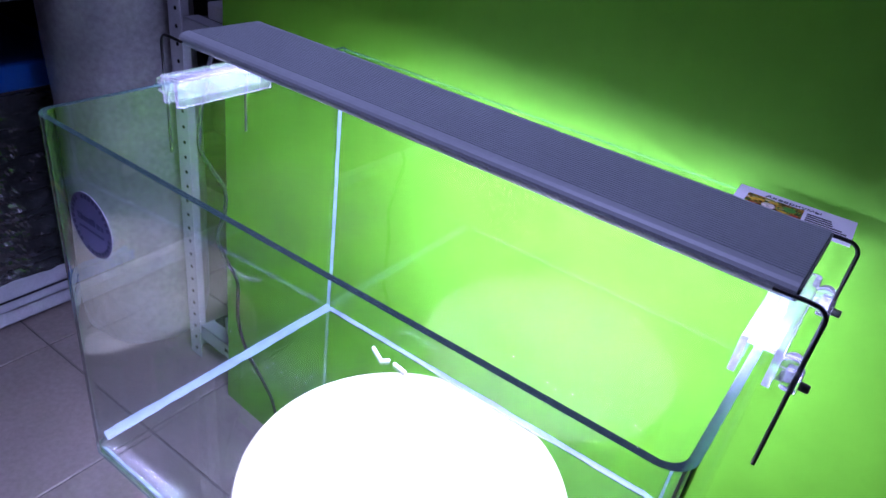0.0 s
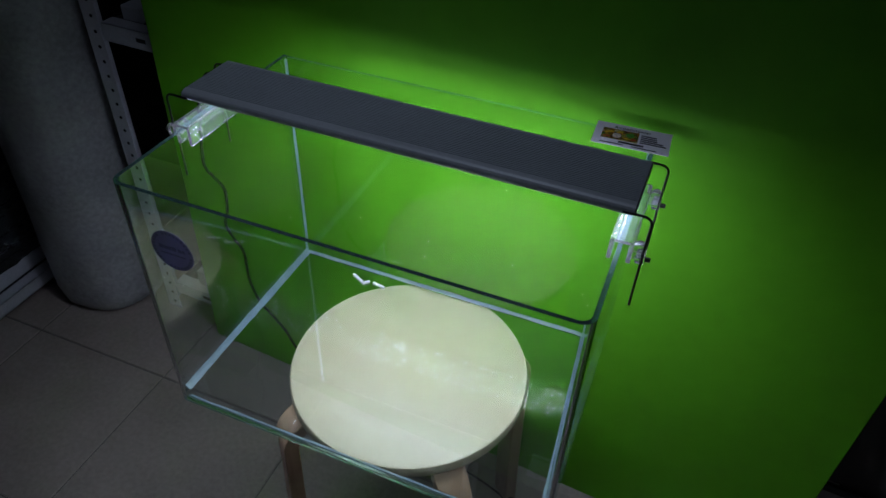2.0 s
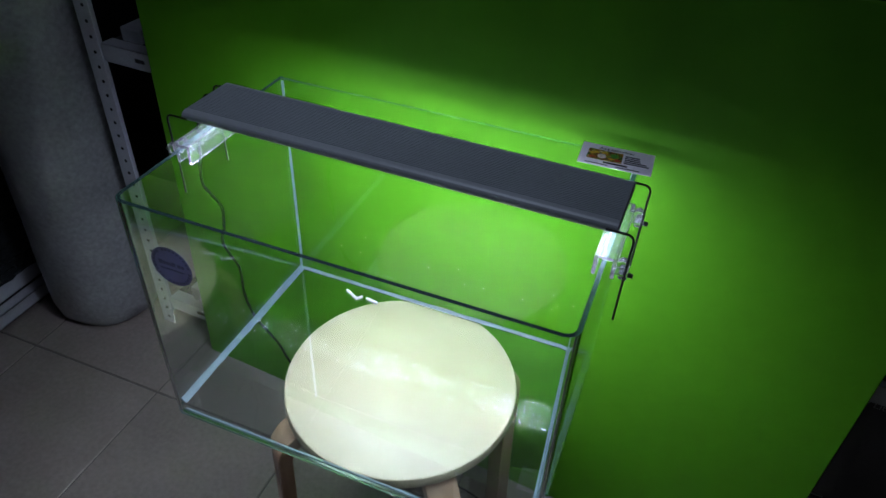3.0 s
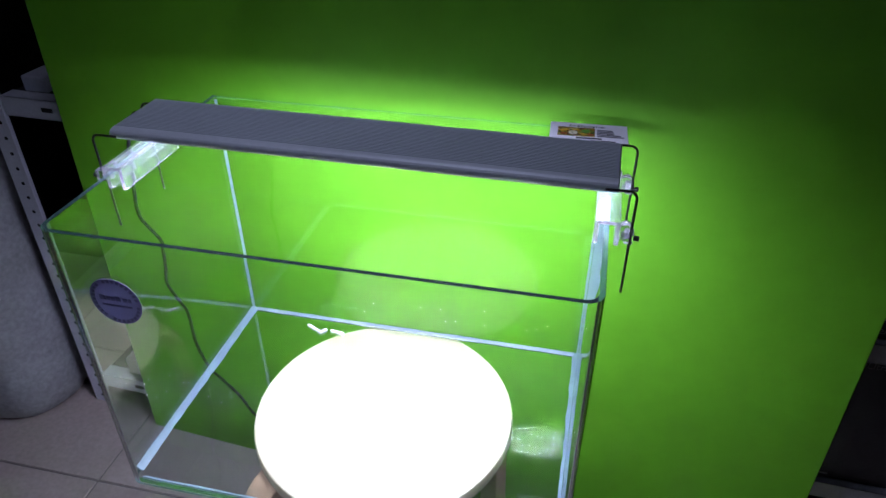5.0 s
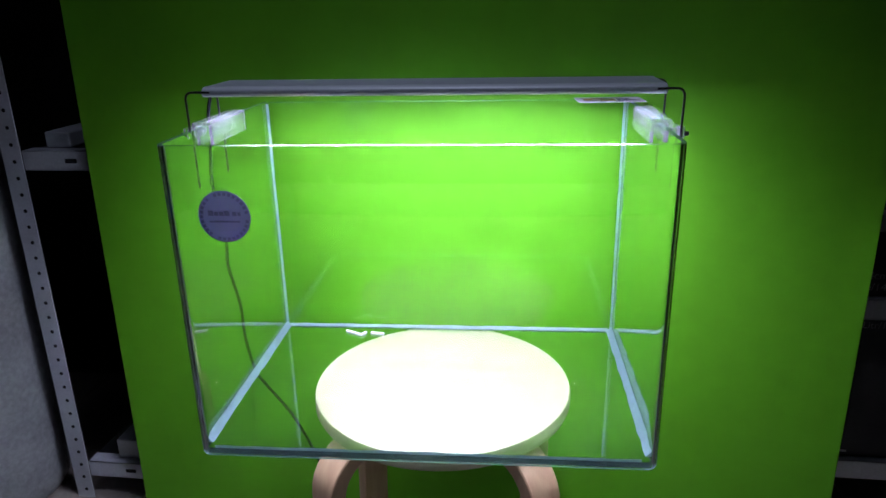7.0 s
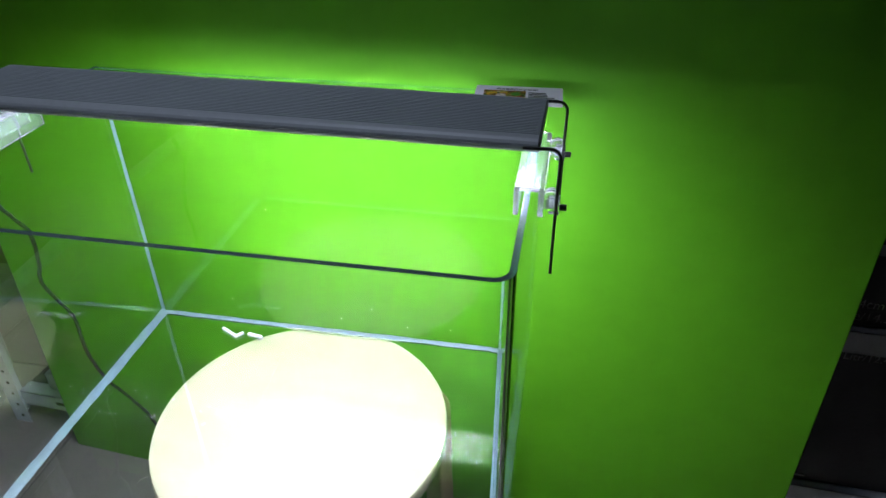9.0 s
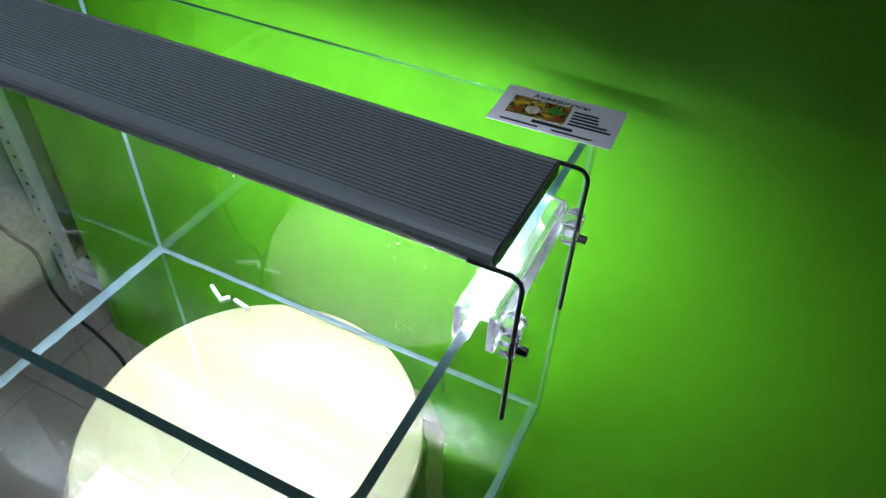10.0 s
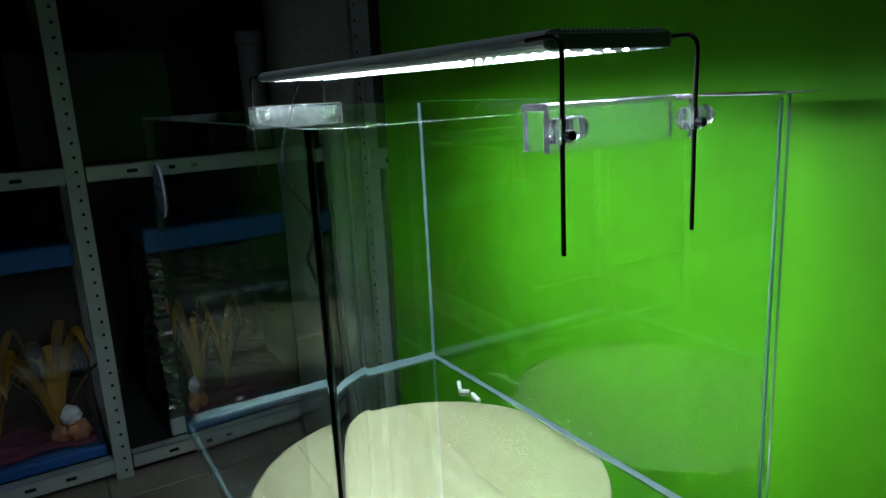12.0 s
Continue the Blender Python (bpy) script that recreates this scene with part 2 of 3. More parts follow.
def extrude_profile(profile, lo, hi, axis="x", bm=None, cap_mat=0):
    """A closed outline of (u, v) swept from lo to hi. axis x: (y, z); axis y: (x, z); axis z: (x, y)."""
    bm = bm or bmesh.new()
    place = {"x": lambda u, v, t: (t, u, v), "y": lambda u, v, t: (u, t, v), "z": lambda u, v, t: (u, v, t)}[axis]
    a = [bm.verts.new(place(u, v, lo)) for u, v in profile]
    b = [bm.verts.new(place(u, v, hi)) for u, v in profile]
    n = len(profile)
    for k in range(n):
        bm.faces.new((a[k], a[(k + 1) % n], b[(k + 1) % n], b[k]))
    for f in (bm.faces.new(a[::-1]), bm.faces.new(b)):
        f.material_index = cap_mat
    return bm


def lettering(text, size, m, mat, parent, name="lettering", align="LEFT"):
    cu = bpy.data.curves.new(name, "FONT")
    cu.body, cu.size, cu.align_x = text, size, align
    cu.extrude = 0.0001
    tmp = bpy.data.objects.new(name, cu)
    scene.collection.objects.link(tmp)
    bpy.context.view_layer.update()
    me = bpy.data.meshes.new_from_object(tmp.evaluated_get(bpy.context.evaluated_depsgraph_get()))
    bpy.data.objects.remove(tmp)
    me.name = name
    me.materials.clear()
    me.materials.append(mat)
    ob = new(name, me)
    ob.parent = parent
    ob.matrix_basis = m
    return ob


def no_shadow(*obs):
    for o in obs:
        o.visible_shadow = False


# ---- the setting ----
def build_room():
    x0, x1, y0, y1, z1 = -1.75, 2.4, -2.6, 1.3, CEIL
    t = 0.12
    bed = part("floor", box(x0 - t, x1 + t, y0 - t, y1 + t, FLOOR - 0.1, FLOOR - 0.003), GROUT)
    tagged(bed, "brown-grey ceramic tiled floor with dark joints", "floor", kind="structure")
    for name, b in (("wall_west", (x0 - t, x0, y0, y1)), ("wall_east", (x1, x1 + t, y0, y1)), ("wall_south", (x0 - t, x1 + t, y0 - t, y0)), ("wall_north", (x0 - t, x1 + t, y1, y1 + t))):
        tagged(part(name, box(*b, FLOOR - 0.002, z1), DARK_SHELL), "plain shop room wall, near-black to keep bounced light low", "wall", kind="structure")
    # hole in the unseen ceiling, made for the added fill lamp
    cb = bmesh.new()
    a, b, c, d = FILL_X - FILL_HALF, FILL_X + FILL_HALF, FILL_Y - FILL_HALF, FILL_Y + FILL_HALF
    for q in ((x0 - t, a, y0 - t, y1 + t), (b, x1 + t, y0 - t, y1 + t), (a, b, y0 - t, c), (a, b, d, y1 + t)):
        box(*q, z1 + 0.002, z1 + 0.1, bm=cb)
    tagged(part("ceiling", cb, DARK_SHELL), "near-black ceiling with an opening for the added fill lamp", "ceiling", kind="structure")
    return bed


floor = build_room()


def build_panel():
    """The green board leans back a little against the shelving behind it."""
    panel = part("wall_panel", box(-0.624, 0.641, 0, 0.012, 0, 1.039, 0.0015), GREEN)
    panel.matrix_basis = pose(0, 0.407, FLOOR, -1.0, 0, -4.2)
    return tagged(panel, "tall green painted board leaning behind the tank", "wall panel", kind="structure")


build_panel()


def angle_post(name, at, height, parent, w=0.036, flip=1):
    """A slotted angle upright: two flanges with rows of holes."""
    bm = box(0, flip * w, -0.002, 0, 0, height)
    box(0, flip * 0.002, 0, w, 0, height, bm=bm)
    p = part(name, bm, GREY_STEEL, parent)
    p.location = at
    hb = bmesh.new()
    for k in range(int(height / 0.03)):
        z = 0.02 + k * 0.03
        cyl((flip * w * 0.6, -0.0028, z), (flip * w * 0.6, -0.0018, z), 0.0036, 8, bm=hb)
        cyl((-flip * 0.0008, w * 0.6, z), (flip * 0.0002, w * 0.6, z), 0.0036, 8, bm=hb)
    tagged(part("hole_row", hb, HOLE, p), kind="stuff")
    return p


def shelf_beam(parent, x0, x1, y, z0, z1):
    """A folded steel beam that faces -y, with slots."""
    bm = box(x0, x1, y, y + 0.002, z0, z1)
    box(x0, x1, y, y + 0.03, z1 - 0.002, z1, bm=bm)
    box(x0, x1, y, y + 0.014, z0, z0 + 0.002, bm=bm)
    b = part("beam", bm, GREY_STEEL, parent)
    for x in (x0 + 0.09, x0 + 0.17, x1 - 0.17, x1 - 0.09):
        hb = bmesh.new()
        box(x - 0.011, x + 0.011, y - 0.0008, y + 0.0004, (z0 + z1) / 2 - 0.004, (z0 + z1) / 2 + 0.004, 0.0003, 1, hb)
        part("slot", hb, HOLE, b)
    return b


SHELF_Y, SHELF_TURN = 0.459, -2.4


def on_back_shelf(x, depth, z):
    """A place on the shelving behind the board, depth behind its front."""
    return tuple(pose(0, SHELF_Y, 0, 0, 0, SHELF_TURN) @ Vector((x, depth, z)))


def build_back_shelving():
    s = thing("metal_shelving", "grey slotted-angle steel shelving behind the green board", "shelving", (0, SHELF_Y, FLOOR), turn=SHELF_TURN)
    for x, f in ((-0.793, 1), (0.02, 1), (1.1, -1)):
        angle_post("upright", (x, 0, 0), 1.9, s, flip=f)
        angle_post("upright", (x, 0.46, 0), 1.9, s, flip=f)
    for x0, x1, zs in ((-0.757, 0.02, (0.086, 0.729, 1.4)), (0.06, 1.06, (0.19, 0.495, 0.754, 1.4))):
        for z in zs:
            shelf_beam(s, x0, x1, 0.002, z - 0.035, z)
            part("shelf_board", box(x0, x1, 0.006, 0.46, z - 0.014, z - 0.003), DARK, s)
    return s


build_back_shelving()


def build_left_shelving():
    s = thing("metal_shelving", "grey slotted-angle steel shelving loaded with aquariums", "shelving", (-1.1, 0, FLOOR), turn=90)
    # local x runs along world y, local y points to world -x
    for x, f in ((-0.044, 1), (-1.2, 1), (0.74, -1)):
        angle_post("upright", (x, 0, 0), 1.9, s, flip=f)
        angle_post("upright", (x, 0.46, 0), 1.9, s, flip=f)
    for x0, x1 in ((-1.16, -0.044), (-0.004, 0.705)):
        for z in (0.05, 0.719, 1.45):
            shelf_beam(s, x0, x1, 0.004, z - 0.034, z)
            part("shelf_board", box(x0, x1, 0.008, 0.46, z - 0.014, z - 0.003), DARK, s)
    return s


build_left_shelving()


# ---- the stool ----
def build_stool():
    s = thing("stool", "round birch plywood stool with four bent legs under the tank", "stool", (0.007, 0.183, FLOOR))
    h = TANK_B - FLOOR
    bm = bmesh.new()
    R, T = 0.172, 0.021
    rings = []
    outline = [(R - 0.005, 0), (R - 0.0015, -0.0015), (R, -0.005), (R, -T + 0.004), (R - 0.0015, -T + 0.001), (R - 0.005, -T)]
    n = 96
    for r, z in outline:
        rings.append([bm.verts.new((r * math.cos(2 * math.pi * k / n), r * math.sin(2 * math.pi * k / n), h + z)) for k in range(n)])
    for a, b in zip(rings, rings[1:]):
        for k in range(n):
            bm.faces.new((a[k], b[k], b[(k + 1) % n], a[(k + 1) % n]))
    bm.faces.new(rings[0])
    bm.faces.new(rings[-1][::-1])
    part("seat", bm, BIRCH, s, "pale round birch seat", smooth=True)
    for a in (46, 134, 226, 313):
        c, d = math.cos(radians(a)), math.sin(radians(a))
        zt = h - T - 0.0115
        line = [Vector((r, 0, zt)) for r in (0.075, 0.11, 0.135)]
        br = 0.055
        for k in range(1, 9):
            u = radians(90 * k / 8)
            line.append(Vector((0.135 + br * math.sin(u), 0, zt - br + br * math.cos(u))))
        line += [Vector((0.192, 0, zt * 0.6)), Vector((0.197, 0, zt * 0.3)), Vector((0.203, 0, 0.0))]
        leg = part("leg", ribbon(line, (0, 1, 0), 0.0225, 0.011), LEG_BIRCH, s, smooth=True)
        leg.matrix_basis = pose(0, 0, 0, 0, 0, a)
    return s


build_stool()


# ---- the tank ----
def build_tank():
    tank = thing("aquarium", "empty rimless glass aquarium with bent front corners on a stool", "aquarium", (0, 0, TANK_B))
    h, H, g, R = TANK_W / 2, TANK_T - TANK_B, GLASS, 0.016
    z0 = 0.0006

    def corner(cx, cy, r, a0, a1, n=10):
        return [(cx + r * math.cos(radians(a0 + (a1 - a0) * k / n)), cy + r * math.sin(radians(a0 + (a1 - a0) * k / n))) for k in range(n + 1)]

    outer = [(-h, TANK_D)] + corner(-h + R, R, R, 180, 270) + corner(h - R, R, R, 270, 360) + [(h, TANK_D)]
    r = R - g
    inner = [(h - g, TANK_D)] + corner(h - R, R, r, 360, 270) + corner(-h + R, R, r, 270, 180) + [(-h + g, TANK_D)]
    bent = part("bent_front_glass", extrude_profile(outer + inner, z0, H, "z", cap_mat=1), [GLASS_M, RIM], tank, smooth=True)
    for f in bent.data.polygons:
        if f.normal.y > 0.9 and f.center.y > TANK_D - 0.0005:
            f.material_index = 1
    gap = 0.0007
    bm = box(-h + g + gap, h - g - gap, TANK_D - g, TANK_D - 0.0002, z0, H - 0.0004, 0.0005, 1)
    for f in bm.faces:
        if f.calc_center_median().z > H - 0.002:
            f.material_index = 1
        elif f.calc_center_median().y < TANK_D - g + 0.0002:
            f.material_index = 2
    back = part("back_glass", bm, [BACK_GLASS, RIM, BACK_FACE], tank)
    bottom = part("bottom_glass", extrude_profile(
        [(-h + g + gap, TANK_D - g - gap)] + corner(-h + R, R, r - gap, 180, 270) + corner(h - R, R, r - gap, 270, 360) + [(h - g - gap, TANK_D - g - gap)],
        z0, 0.0082, "z"), [FLOOR_GLASS, FLOOR_TOP, RIM], tank)
    for f in bottom.data.polygons:
        f.material_index = 1 if f.normal.z > 0.5 else 0 if f.normal.z < -0.5 else 2
    # silicone seams: small fillets with a slightly uneven edge
    zb = 0.0084

    def seam(p, q, inward, up, k0=1.0, m=SILICONE):
        p, q = Vector(p), Vector(q)
        d = q - p
        n = 40
        sm = bmesh.new()
        rows = []
        for k in range(n + 1):
            c = p + d * k / n
            w = k0 * (0.0052 + 0.0012 * noise.noise(c * 60))
            v = k0 * 0.0042 + 0.001 * noise.noise(c * 60 + Vector((5, 0, 0)))
            i, u = Vector(inward), Vector(up)
            rows.append([sm.verts.new(c), sm.verts.new(c + i * w), sm.verts.new(c + i * w * 0.45 + u * v * 0.4), sm.verts.new(c + u * v)])
        for a, b in zip(rows, rows[1:]):
            for j in range(4):
                sm.faces.new((a[j], a[(j + 1) % 4], b[(j + 1) % 4], b[j]))
        sm.faces.new(rows[0])
        sm.faces.new(rows[-1][::-1])
        return part("silicone_seam", sm, m, tank, "pale bluish silicone seam", smooth=True)

    e = 0.0003
    xi, yb, yf = h - g - e, TANK_D - g - e, g + e
    for p, q, inward, up, size, m in (((-xi, R, zb), (-xi, yb, zb), (1, 0, 0), (0, 0, 1), 1.5, SILICONE), ((xi, R, zb), (xi, yb, zb), (-1, 0, 0), (0, 0, 1), 1.6, SILICONE),
                                      ((-xi + 0.006, yb, zb), (xi - 0.006, yb, zb), (0, -1, 0), (0, 0, 1), 0.8, SILICONE), ((-xi + 0.014, yf, zb), (xi - 0.014, yf, zb), (0, 1, 0), (0, 0, 1), 0.85, SILICONE),
                                      ((-xi, yb, zb + 0.004), (-xi, yb, H - 0.003), (1, 0, 0), (0, -1, 0), 0.6, SEAM_CLEAR), ((xi, yb, zb + 0.004), (xi, yb, H - 0.003), (-1, 0, 0), (0, -1, 0), 0.6, SEAM_CLEAR)):
        seam(p, q, inward, up, size, m)
    no_shadow(bent, back, bottom)
    return tank


build_tank()


def build_sticker():
    s = thing("round_sticker", "round dark grey maker's sticker stuck on the front glass", "sticker", (-0.194, -0.0004, 0.737))
    part("disc", cyl((0, 0, 0), (0, -0.0004, 0), 0.0272, 48), STICKER, s)
    bm = bmesh.new()
    for k, (x, w) in enumerate(((-0.0165, 0.0055), (-0.0103, 0.0046), (-0.005, 0.0046), (0.0003, 0.0046), (0.0040, 0.0018), (0.0085, 0.0046), (0.0142, 0.0030))):
        box(x, x + w, -0.0007, -0.0004, 0.001, 0.0065 if k in (0, 3) else 0.0052, bm=bm)
    part("word_bar", bm, STICKER_INK, s)
    part("line_bar", box(-0.016, 0.016, -0.0007, -0.0004, -0.006, -0.0042), STICKER_INK, s)
    rb = bmesh.new()
    for k in range(30):
        a = 2 * math.pi * k / 30
        if k % 10 in (0,):
            continue
        c = Vector((0.0238 * math.cos(a), 0, 0.0238 * math.sin(a)))
        m = Matrix.Translation(c) @ Matrix.Rotation(-a, 4, "Y")
        got = bmesh.ops.create_cube(rb, size=1, matrix=m @ Matrix.Diagonal((0.0032, 0.0003, 0.0030, 1)))["verts"]
        for v in got:
            v.co.y -= 0.00055
    part("ring_print", rb, STICKER_INK, s)
    return s


build_sticker()


# ---- the LED lamp with its rods and clamps ----
LY0, LY1, LZ, LAMP_TURN = 0.1293, 0.2235, 0.8462, -0.72
ROD_Y = {1: (0.1270, 0.2240), -1: (0.1245, 0.2130)}


def build_lamp():
    lamp = thing("aquarium_lamp", "slim ribbed dark grey aluminium LED lamp over the tank", "aquarium lamp", (0, 0, 0), turn=LAMP_TURN)
    prof = [(LY0 + 0.004, LZ - 0.0065), (LY0 + 0.0014, LZ - 0.0052), (LY0 + 0.0003, LZ - 0.003), (LY0, LZ - 0.0005), (LY0 + 0.0008, LZ + 0.0018), (LY0 + 0.0026, LZ + 0.0038),
            (LY0 + 0.0055, LZ + 0.0052), (LY0 + 0.0085, LZ + 0.0058), (LY0 + 0.0118, LZ + 0.0058), (LY0 + 0.0125, LZ + 0.0046)]
    n = 24
    a, b = LY0 + 0.0135, LY1 - 0.006
    for k in range(n):
        y = a + (b - a) * k / n
        s = (b - a) / n
        prof += [(y, LZ + 0.0046), (y + s * 0.12, LZ + 0.0058), (y + s * 0.55, LZ + 0.0058), (y + s * 0.67, LZ + 0.0046)]
    prof += [(LY1 - 0.005, LZ + 0.0052), (LY1 - 0.002, LZ + 0.0036), (LY1, LZ + 0.001), (LY1 - 0.0004, LZ - 0.003), (LY1 - 0.002, LZ - 0.0065),
             (LY1 - 0.008, LZ - 0.0065), (LY1 - 0.008, LZ - 0.0035), (LY0 + 0.010, LZ - 0.0035), (LY0 + 0.010, LZ - 0.0065)]
    prof = [(y, LZ + (z - LZ) * 0.9) for y, z in prof]
    part("housing", extrude_profile(prof, -0.261, 0.261), ALU, lamp)
    for x in (-1, 1):
        part("end_cap", box(x * 0.2612 - 0.0012, x * 0.2612 + 0.0012, LY0 + 0.003, LY1 - 0.003, LZ - 0.0057, LZ + 0.0032, 0.0006, 1), END_CAP, lamp)
    part("diffuser", box(-0.2595, 0.2595, LY0 + 0.0105, LY1 - 0.0085, LZ - 0.0044, LZ - 0.0033), LED_BOARD, lamp, "glowing white diffuser strip")
    # a diode: a low glowing block on a grey foot, between two small ribs
    chip = bmesh.new()
    hx, hy = 0.0023, 0.0025
    box(-hx - 0.0003, hx + 0.0003, -hy - 0.0003, hy + 0.0003, -0.0004, 0, bm=chip)
    box(-hx, hx, -hy, hy, -0.00046, -0.00035, bm=chip)
    for f in chip.faces:
        f.material_index = 1 if f.calc_center_median().z < -0.00041 else 0
    # two ribs added as unseen baffles: they cut the diodes' sideways light
    for k in (-1, 1):
        box(min(k * (hx + 0.0003), k * (hx + 0.0007)), max(k * (hx + 0.0003), k * (hx + 0.0007)), -hy - 0.0003, hy + 0.0003, -0.0018, 0, bm=chip)
    first = part("diode", chip, [CHIP_BODY, LED], lamp, "glowing white LED chip")
    cols, rows = 44, 5
    for i in range(cols):
        for j in range(rows):
            o = first if i == j == 0 else new("diode", first.data)
            o.parent = lamp
            o.location = (-0.245 + 0.49 * i / (cols - 1), LY0 + 0.018 + (LY1 - LY0 - 0.036) * j / (rows - 1), LZ - 0.0045)
    for x in (-1, 1):
        for y in ROD_Y[x]:
            xr = x * 0.2785
            line = [Vector((x * 0.25, y, LZ)), Vector((x * 0.266, y, LZ + 0.0005))]
            for k in range(1, 7):
                u = radians(90 * k / 6)
                line.append(Vector((x * (0.271 + 0.008 * math.sin(u)), y, LZ - 0.0075 + 0.008 * math.cos(u))))
            line += [Vector((xr, y, 0.80)), Vector((xr, y, 0.735))]
            part("rod", tube(line, 0.00135, 10), BLACK_STEEL, lamp, "thin bent black steel rod", smooth=True)
    return lamp


build_lamp()


def build_clamp(x, y0, y1):
    """A clear acrylic saddle on the rim, with two knobs that hold the rods."""
    c = thing("lamp_clamp", "clear acrylic clamp saddling the glass rim with two knobs", "clamp", (x * 0.257, 0, 0.8095), group="lamp clamps")
    s = x

    def bx(a, b, *rest, **k):
        return box(min(s * a, s * b), max(s * a, s * b), *rest, **k)

    prof = [(-0.0105, -0.0215), (-0.0105, 0.0018), (-0.0098, 0.0034), (-0.0082, 0.0042), (0.0112, 0.0042), (0.0128, 0.0034), (0.0135, 0.0018), (0.0135, -0.0215),
            (0.0088, -0.0215), (0.0088, 0.0003), (-0.0062, 0.0003), (-0.0062, -0.0215)]
    saddle = extrude_profile([(s * u, v) for u, v in prof], y0, y1, "y")
    parts = [part("saddle", saddle, ACRYLIC, c, smooth=True)]
    for y in (v - x * 0.0035 for v in ROD_Y[x]):
        z = -0.0095
        kb = cyl((s * 0.0132, y, z), (s * 0.0175, y, z), 0.0042, 16)
        bx(0.0172, 0.0262, y - 0.0052, y + 0.0052, z - 0.0065, z + 0.0065, bevel=0.0014, bm=kb)
        holder = part("rod_holder", kb, ACRYLIC, c, smooth=True)
        knob = bmesh.new()
        cyl((s * 0.019, y + 0.0052, z + 0.001), (s * 0.019, y + 0.0165, z + 0.001), 0.0062, 18, bm=knob, bevel=0.001)
        k = part("knob", knob, ACRYLIC, c, "clear ribbed plastic knob", smooth=True)
        scr = part("screw", cyl((s * 0.026, y, z - 0.002), (s * 0.0315, y, z - 0.002), 0.0026, 12, bevel=0.0006), BLACK_STEEL, c, "small black screw head")
        parts += [holder, k]
    no_shadow(*parts)
    return c


build_clamp(-1, 0.1195, 0.2265)
build_clamp(1, 0.123, 0.231)


def build_cable():
    pts = [(-0.255, 0.19, 0.842), (-0.266, 0.188, 0.846), (-0.272, 0.178, 0.825), (-0.272, 0.162, 0.78), (-0.274, 0.157, 0.735), (-0.277, 0.172, 0.705), (-0.279, 0.19, 0.672), (-0.278, 0.186, 0.64), (-0.276, 0.178, 0.62),
           (-0.276, 0.19, 0.585), (-0.276, 0.203, 0.55), (-0.273, 0.2, 0.50), (-0.268, 0.208, 0.45), (-0.255, 0.215, 0.42), (-0.232, 0.218, 0.385), (-0.213, 0.213, 0.36), (-0.2, 0.235, 0.3), (-0.17, 0.28, 0.15),
           (-0.12, 0.325, 0.02), (-0.05, 0.345, FLOOR + 0.004), (0.08, 0.335, FLOOR + 0.003), (0.19, 0.30, FLOOR + 0.003)]
    ob = part("power_cable", tube(spline(pts), 0.0022, 8), BLACK_RUBBER, smooth=True)
    return tagged(ob, "thin black power cable hanging from the lamp to the floor", "cable")


build_cable()


def build_floor_cable():
    c = thing("extension_cable", "black cable with a plug lying on the tiles by the board", "cable", (0.235, 0.30, FLOOR))
    pts = [(-0.04, 0, 0.006), (0.0, 0.012, 0.012), (0.03, 0.02, 0.02), (0.055, 0.01, 0.018), (0.07, -0.03, 0.008), (0.085, -0.10, 0.004), (0.06, -0.17, 0.004)]
    part("cord", tube(spline(pts), 0.0038, 8), BLACK_RUBBER, c, smooth=True)
    part("plug", box(-0.075, -0.03, -0.014, 0.012, 0.0005, 0.022, 0.005, 3), BLACK_RUBBER, c, smooth=True)
    return c


build_floor_cable()


# ---- the card on the rim ----
def build_card():
    c = thing("business_card", "white printed business card lying on the tank's back corner", "card", CARD_AT, turn=CARD_TURN)
    W, D = CARD_W, CARD_D
    part("paper", box(-W / 2, W / 2, -D / 2, D / 2, 0, 0.0004), CARD, c)
    photo = part("photo", box(-W * 0.40, W * 0.08, -D * 0.22, D * 0.25, 0.0004, 0.0006), PHOTO, c, "small colour photo of aquarium fish")
    for u, v, ru, rv, turn, m in ((-0.31, 0.08, 0.07, 0.05, 25, PRINT_YELLOW), (-0.20, -0.04, 0.06, 0.11, -20, PRINT_WHITE), (-0.17, 0.12, 0.05, 0.04, 10, PRINT_YELLOW), (-0.03, 0.06, 0.06, 0.09, -35, PRINT_GREEN),
                                  (-0.33, -0.12, 0.05, 0.04, 0, PRINT_RED), (0.02, -0.12, 0.04, 0.05, 15, PRINT_RED), (-0.07, -0.10, 0.05, 0.035, -10, PRINT_YELLOW)):
        patch = bmesh.new()
        bmesh.ops.create_circle(patch, cap_ends=True, segments=14, radius=1, matrix=pose(W * u, D * v, 0.00075, 0, 0, turn) @ Matrix.Diagonal((W * ru, D * rv, 1, 1)))
        part("print_patch", patch, m, photo)
    lettering("Аквариумы", 0.0078, pose(-0.002, D * 0.29, 0.0006), INK, c, align="CENTER")
    bm = bmesh.new()
    for k, w in enumerate((0.2, 0.21, 0.22, 0.3, 0.34)):
        y = D * 0.17 - k * D * 0.082
        box(W * 0.11, W * (0.11 + w), y - D * 0.022, y + D * 0.022, 0.0004, 0.0006, bm=bm)
    part("text_bar", bm, INK, c)
    part("web_bar", box(-W * 0.16, W * 0.17, -D * 0.335, -D * 0.265, 0.0004, 0.0006), INK, c)
    for x0, x1 in ((-0.40, -0.09), (0.02, 0.34)):
        part("small_print_bar", box(W * x0, W * x1, -D * 0.425, -D * 0.39, 0.0004, 0.0006), INK, c)
    return c


CARD_AT, CARD_TURN, CARD_W, CARD_D = (0.2305, 0.327, TANK_T + 0.0004), 2.3, 0.09, 0.052
build_card()


